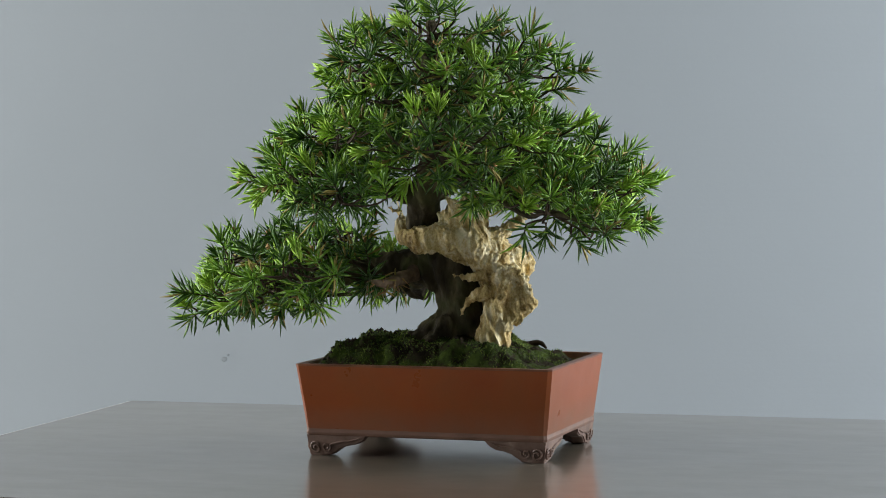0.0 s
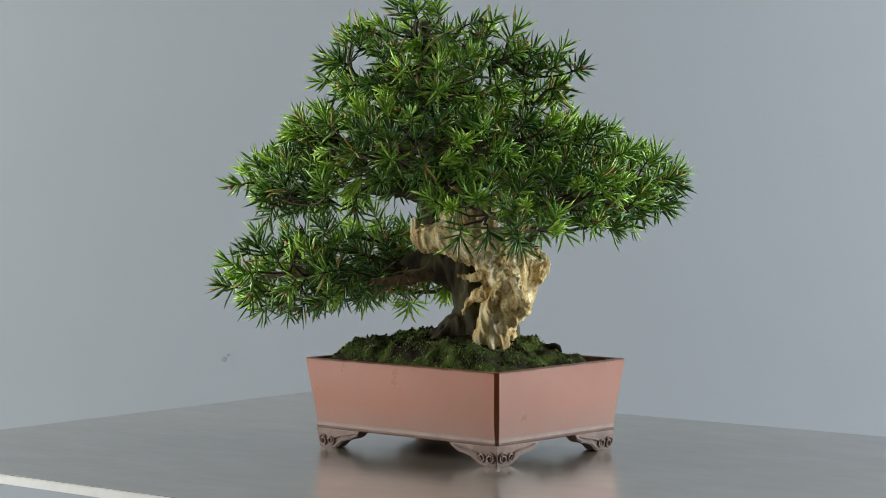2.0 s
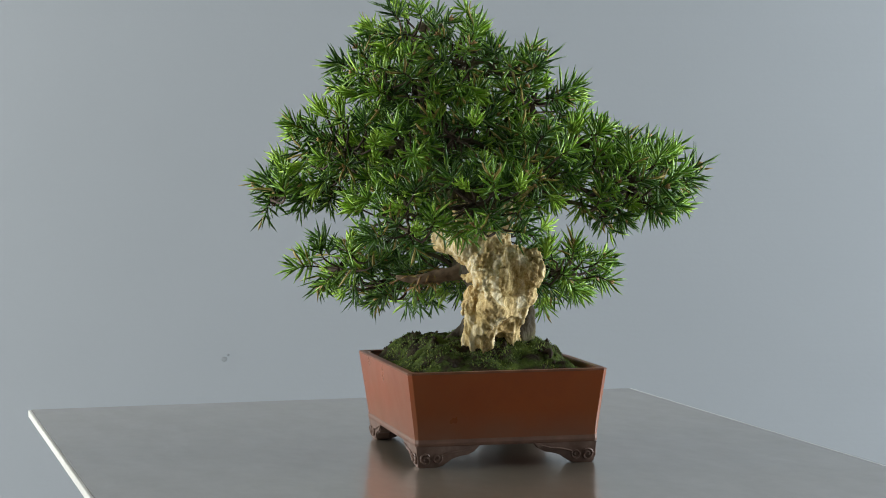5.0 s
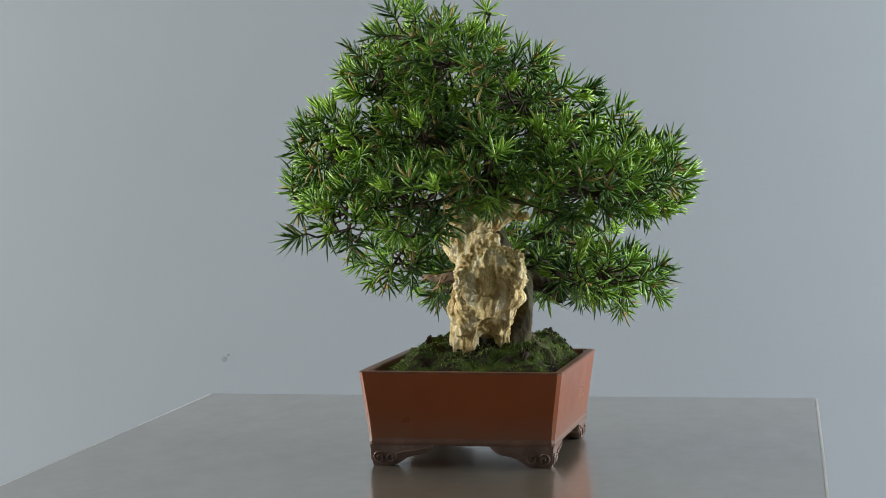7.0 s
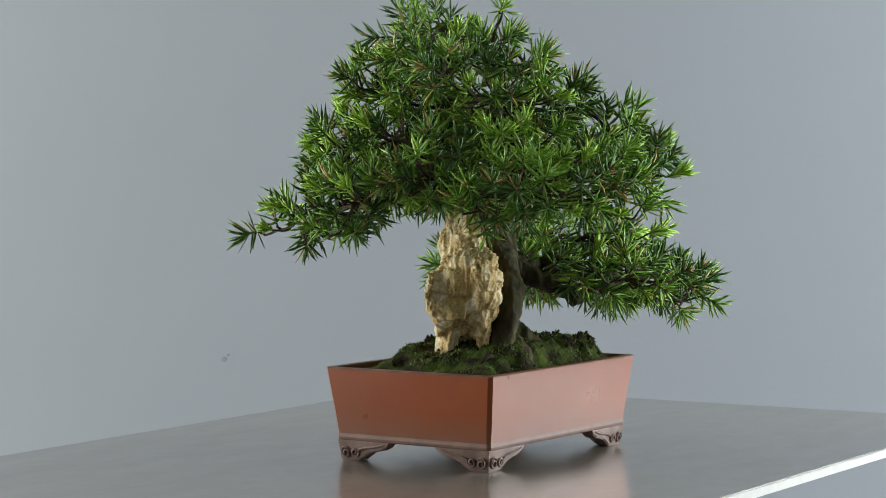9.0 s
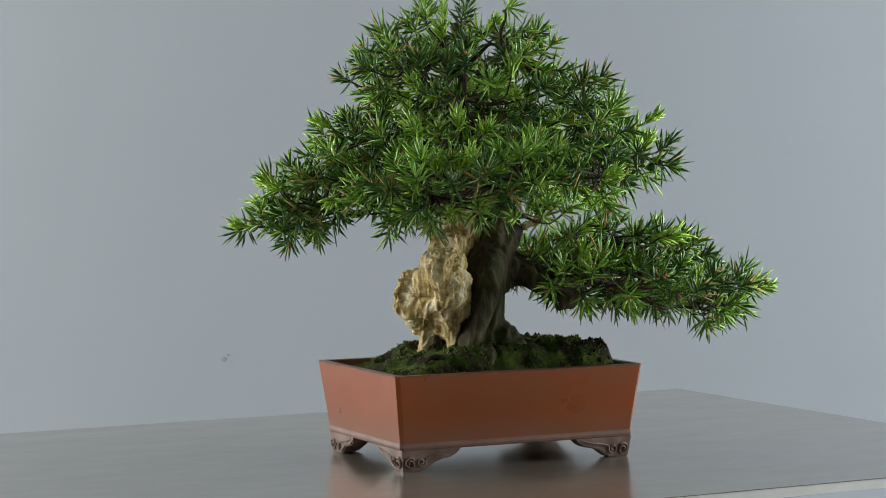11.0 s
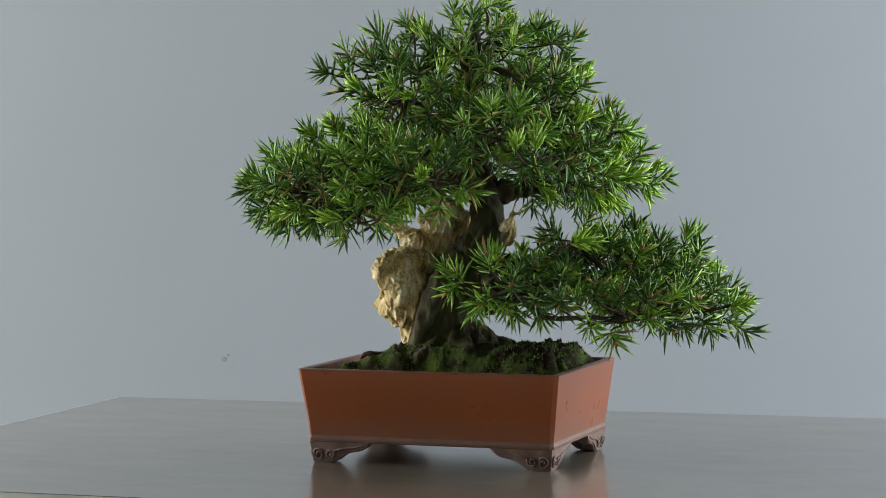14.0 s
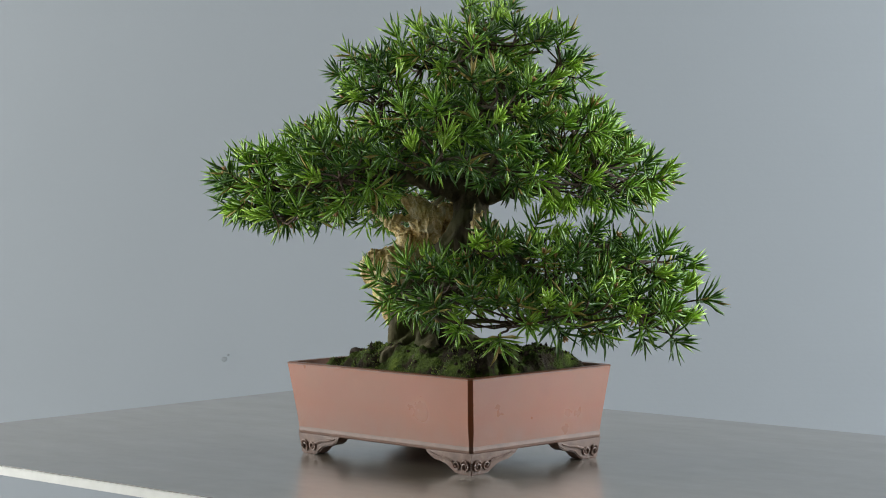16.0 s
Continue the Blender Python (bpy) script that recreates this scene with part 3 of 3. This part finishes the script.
        move = (0.0020 * ridge + 0.0011 * fibre) * (1 - 0.75 * burr) + 0.0020 * lump + (0.0042 * (0.42 - pit) + 0.0012 * grit) * burr + 0.0004 * grit
        for hollow, size, deep in hollows:
            d = (v - Vector(hollow)).length / size
            move -= deep * math.exp(-d * d)
        out.append(tuple(v + n * move))
    return mesh_part("deadwood", out, faces, [DEAD], parent, smooth=True, label="bleached tan hollow deadwood with ridges and burrs")


PADS = []


def pad(x, y, z, rx, ry, rz, turn):
    PADS.append((Vector((x, y, z)), Vector((rx, ry, rz)), radians(turn)))


pad(-0.257, 0.019, 0.147, 0.050, 0.043, 0.032, 128)
pad(-0.226, 0.124, 0.151, 0.106, 0.040, 0.031, 40)
pad(-0.190, -0.042, 0.154, 0.085, 0.056, 0.023, 13)
pad(-0.106, 0.131, 0.170, 0.083, 0.068, 0.033, 167)
pad(-0.192, 0.059, 0.174, 0.069, 0.062, 0.049, 176)
pad(-0.092, 0.024, 0.176, 0.077, 0.044, 0.032, 68)
pad(-0.141, -0.091, 0.177, 0.075, 0.044, 0.026, 20)
pad(-0.220, -0.032, 0.187, 0.071, 0.034, 0.023, 116)
pad(-0.176, 0.000, 0.193, 0.040, 0.019, 0.033, 1)
pad(-0.150, -0.037, 0.200, 0.045, 0.035, 0.025, 12)
pad(-0.138, 0.067, 0.209, 0.088, 0.036, 0.020, 103)
pad(0.176, -0.082, 0.223, 0.046, 0.024, 0.020, 91)
pad(0.123, -0.087, 0.240, 0.068, 0.036, 0.037, 28)
pad(-0.053, -0.174, 0.249, 0.070, 0.023, 0.015, 8)
pad(0.140, -0.013, 0.250, 0.076, 0.053, 0.041, 41)
pad(0.045, -0.040, 0.259, 0.072, 0.041, 0.029, 108)
pad(0.092, 0.149, 0.260, 0.089, 0.064, 0.044, 124)
pad(0.019, 0.089, 0.264, 0.053, 0.039, 0.031, 5)
pad(-0.085, -0.114, 0.264, 0.078, 0.064, 0.036, 56)
pad(-0.153, -0.040, 0.269, 0.102, 0.044, 0.036, 88)
pad(-0.052, 0.195, 0.273, 0.049, 0.033, 0.040, 40)
pad(0.098, 0.046, 0.274, 0.087, 0.041, 0.048, 12)
pad(-0.132, 0.071, 0.279, 0.059, 0.042, 0.028, 15)
pad(0.002, 0.165, 0.272, 0.085, 0.047, 0.040, 48)
pad(-0.078, -0.003, 0.281, 0.060, 0.041, 0.038, 123)
pad(-0.133, 0.144, 0.289, 0.067, 0.025, 0.025, 51)
pad(0.025, -0.118, 0.298, 0.088, 0.032, 0.051, 21)
pad(-0.006, -0.062, 0.298, 0.050, 0.048, 0.044, 45)
pad(0.089, -0.068, 0.299, 0.047, 0.031, 0.040, 179)
pad(0.060, 0.112, 0.303, 0.056, 0.046, 0.023, 149)
pad(0.083, -0.016, 0.309, 0.065, 0.040, 0.043, 9)
pad(-0.089, 0.128, 0.309, 0.052, 0.038, 0.039, 39)
pad(-0.106, -0.057, 0.311, 0.123, 0.050, 0.025, 124)
pad(-0.028, 0.043, 0.313, 0.081, 0.048, 0.051, 137)
pad(-0.148, 0.090, 0.315, 0.041, 0.024, 0.020, 63)
pad(-0.110, 0.054, 0.337, 0.060, 0.040, 0.041, 52)
pad(0.027, 0.073, 0.347, 0.094, 0.039, 0.045, 144)
pad(-0.034, -0.025, 0.350, 0.111, 0.041, 0.036, 167)
pad(0.028, -0.075, 0.360, 0.084, 0.032, 0.046, 21)
pad(-0.072, -0.067, 0.376, 0.063, 0.034, 0.048, 141)
pad(0.044, 0.002, 0.381, 0.061, 0.036, 0.047, 156)
pad(-0.054, 0.051, 0.377, 0.060, 0.030, 0.029, 23)
pad(-0.045, 0.015, 0.395, 0.078, 0.026, 0.034, 29)
pad(-0.010, -0.040, 0.409, 0.073, 0.053, 0.032, 177)
pad(-0.042, 0.030, 0.432, 0.010, 0.010, 0.014, 0)
pad(0.078, 0.040, 0.368, 0.052, 0.034, 0.030, 28)
pad(0.020, 0.205, 0.234, 0.050, 0.032, 0.024, 165)
pad(0.122, 0.120, 0.238, 0.048, 0.034, 0.020, 130)
pad(0.180, -0.004, 0.222, 0.042, 0.034, 0.020, 90)
pad(-0.205, 0.135, 0.141, 0.060, 0.038, 0.020, 40)
pad(-0.266, 0.000, 0.134, 0.050, 0.032, 0.020, 110)
pad(0.148, -0.075, 0.222, 0.045, 0.032, 0.020, 30)
pad(-0.075, -0.048, 0.392, 0.040, 0.030, 0.022, 30)


SPACING = 0.0188


def shoots_of(k, rng, grid):
    """Feet and directions of the shoots of one pad: they sit under its skin and point outwards."""
    c, r, w = PADS[k]
    rad = np.array(r)
    inner = np.maximum(rad - 0.021, rad * 0.42)
    n = int(260 * (r.x * r.y + r.x * r.z + r.y * r.z) / 0.006)
    q = rng.normal(size=(n, 3))
    q /= np.linalg.norm(q, axis=1, keepdims=True)
    depth = np.where(rng.random(n) < 0.72, 1.0, 0.4 + 0.5 * rng.random(n))
    turn = np.array(((math.cos(w), -math.sin(w), 0), (math.sin(w), math.cos(w), 0), (0, 0, 1)))
    p = np.array(c) + (q * inner * depth[:, None]) @ turn.T
    up = q / inner
    up = (up / np.linalg.norm(up, axis=1, keepdims=True)) @ turn.T
    ok = (up[:, 2] > -0.35) | (rng.random(n) < 0.75)
    for j, (cj, rj, wj) in enumerate(PADS):
        if j != k:
            d = p - np.array(cj)
            u = d[:, 0] * math.cos(wj) + d[:, 1] * math.sin(wj)
            v = -d[:, 0] * math.sin(wj) + d[:, 1] * math.cos(wj)
            deep = (u / rj.x) ** 2 + (v / rj.y) ** 2 + (d[:, 2] / rj.z) ** 2
            ok &= (deep > 0.45) | (rng.random(n) < 0.22)
    out = []
    jitter = rng.normal(size=(n, 3)) * 0.2
    for i in np.nonzero(ok)[0]:
        a = p[i]
        stem = trunk_at(a[2])
        if a[2] < 0.30 and (stem.x - a[0]) ** 2 + (stem.y - a[1]) ** 2 < 0.035 ** 2:
            continue
        if a[2] < 0.205 and (stem.x - a[0]) ** 2 + (stem.y - a[1]) ** 2 < 0.085 ** 2 and up[i][2] < 0.3 and i % 4:
            continue
        cell = tuple(int(math.floor(v / SPACING)) for v in a)
        near = (o for dx in (-1, 0, 1) for dy in (-1, 0, 1) for dz in (-1, 0, 1) for o in grid.get((cell[0] + dx, cell[1] + dy, cell[2] + dz), ()))
        if any((a[0] - o[0]) ** 2 + (a[1] - o[1]) ** 2 + (a[2] - o[2]) ** 2 < SPACING ** 2 for o in near):
            continue
        grid.setdefault(cell, []).append(a)
        flat = np.array((a[0] + 0.015, a[1], 0.0))
        flat /= max(0.03, np.linalg.norm(flat))
        way = up[i] * 0.7 + flat * 0.45 + np.array((0, 0, 0.20)) + jitter[i]
        out.append((Vector(a), Vector(way).normalized()))
    return out


OUTER = 300


def crown(tree):
    rng = np.random.default_rng(5)
    grid = {}
    found = [shoots_of(k, rng, grid) for k in range(len(PADS))]
    reach = sorted((math.hypot(p.x, p.y) for s in found for p, way in s), reverse=True)
    limit = reach[OUTER - 1]
    away = [math.hypot(c.x - trunk_at(c.z).x, c.y - trunk_at(c.z).y) for c, r, w in PADS]
    for k, ((c, r, w), shoots) in enumerate(zip(PADS, found)):
        if not shoots:
            continue
        # the branch that carries the pad grows from the nearest pad further in, or from the trunk
        low = c.z < 0.222 and c.x < -0.05
        start = Vector((max(c.x * 0.6, -0.13), 0.03, 0.172)) if low else trunk_at(min(max(c.z - 0.02 + 0.02 * rng.normal(), 0.25), 0.40))
        best = (start - c).length
        for j, (cj, rj, wj) in enumerate(PADS):
            gap = (cj - c).length
            if away[j] < away[k] * 0.8 and gap < best and abs(cj.z - c.z) < 0.05:
                best, start = gap, cj + Vector((0, 0, -0.1 * rj.z))
        side = (c - start).cross(Vector((0, 0, 1)))
        side = side.normalized() * (0.16 * best * rng.normal())
        mid = start.lerp(c, 0.35) + side + Vector((0, 0, 0.008 * rng.normal()))
        far = start.lerp(c, 0.7) - side * 0.5 + Vector((0, 0, 0.008 * rng.normal()))
        end = c + Vector((0, 0, -0.1 * r.z))
        line = bend([start, mid, far, end], 12)
        thick = 0.0022 + 0.016 * (r.x * r.y) ** 0.5
        v, f = tube(line, [thick * (1 - 0.6 * i / 11) for i in range(12)], 8, 0.35)
        limb = mesh_part("branch", v, f, [BARK], tree, smooth=True)
        pieces = []
        for p, way in shoots:
            foot = min((line[i] for i in range(5, 12)), key=lambda a: (a - p).length)
            m = foot.lerp(p, 0.55) + Vector((0, 0, -0.12 * (p - foot).length)) + Vector(rng.normal(size=3)) * 0.003
            pieces.append(tube(bend([foot, m, p, p + way * 0.012], 7), [0.0014, 0.0013, 0.0012, 0.0011, 0.0010, 0.0009, 0.0007], 4))
        v, f = join(pieces)
        tagged(mesh_part("twig_growth", v, f, [TWIG], limb), kind="stuff")
        outer = [s for s in shoots if math.hypot(s[0].x, s[0].y) >= limit]
        rest = [s for s in shoots if math.hypot(s[0].x, s[0].y) < limit]
        for s in outer:
            needles("shoot", limb, [s], rng)
        if rest:
            tagged(needles("needle_growth", limb, rest, rng), kind="stuff")


def needles(name, parent, shoots, rng):
    base, way, length, width, tone = [], [], [], [], []
    for p, d in shoots:
        kind = rng.random()
        young, dry, old = kind < 0.18, kind > 0.9985, 0.58 < kind < 0.9985
        n = int(rng.integers(17, 25))
        run = 0.012 + 0.008 * rng.random()
        size = (0.0190 + 0.0080 * rng.random()) * (0.85 if young else 1.0)
        a = d.orthogonal().normalized()
        b = d.cross(a)
        p, d, a, b = (np.array(v) for v in (p, d, a, b))
        s = np.sort(rng.random(n))
        phi = np.arange(n) * 2.39996 + rng.random() * 6
        open_angle = np.radians((16 + 24 * rng.random(n)) if young else (80 - 50 * s + rng.normal(size=n) * 8))
        radial = a * np.cos(phi)[:, None] + b * np.sin(phi)[:, None]
        w = d * np.cos(open_angle)[:, None] + radial * np.sin(open_angle)[:, None]
        w[:, 2] += 0.08
        base.append(p + d * (s * run)[:, None])
        way.append(w / np.linalg.norm(w, axis=1, keepdims=True))
        length.append(size * (0.75 + 0.35 * rng.random(n)))
        width.append(np.full(n, 0.0034 if young else 0.0032) * (0.85 + 0.3 * rng.random(n)))
        t = np.full(n, 1 if young else (2 if dry else (4 if old else 0)))
        if not young:
            t[rng.random(n) < 0.10] = 2 if rng.random() < 0.5 else 1
        tone.append(t)
        if not young and rng.random() < 0.4:
            # scaly bud in the middle of the tuft
            m = 5
            ring_at = rng.normal(size=(m, 3)) * 0.35 + d
            base.append(np.repeat((p + d * run)[None], m, 0))
            way.append(ring_at / np.linalg.norm(ring_at, axis=1, keepdims=True))
            length.append(np.full(m, 0.0062))
            width.append(np.full(m, 0.0034))
            tone.append(np.full(m, 3))
    return blades(name, np.concatenate(base), np.concatenate(way), np.concatenate(length), np.concatenate(width), [NEEDLE, YOUNG, DRY, BUD, OLD], np.concatenate(tone), parent, rng, stem=name == "shoot")


def bonsai():
    tree = new("bonsai")
    tagged(tree, "spiky green needle bonsai with bleached deadwood in a clay pot", "bonsai tree")
    pot(tree)
    moss(tree)
    trunk(tree)
    peeling_limb(tree)
    dead_trunk(tree)
    crown(tree)
    return tree


room()
TABLE = turning_table()
TREE = bonsai()


def motions():
    turn = ((0.0, -18.37), (0.5, -24.42), (1.0, -30.53), (1.5, -36.71), (2.0, -42.81), (2.5, -48.69), (3.0, -54.44), (3.5, -60.16), (4.0, -65.93),
            (4.7, -73.98), (5.5, -83.13), (6.3, -92.30), (7.0, -100.37), (7.5, -106.20), (8.0, -112.10), (8.5, -118.20), (9.0, -124.70), (9.7, -134.5), (10.5, -146.7), (11.3, -159.30),
            (12.0, -170.29), (12.5, -178.13), (13.0, -185.76), (13.5, -193.08), (14.0, -199.85), (14.5, -206.32), (15.0, -212.81), (15.5, -219.33), (16.0, -225.90))
    rows = [(t, pose(0, 0, 0, 0, 0, a)) for t, a in turn]
    walk(TABLE, [(t, pose(0, 0, BOARD_Z, 0, 0, a)) for t, a in turn])
    walk(TREE, rows)


motions()
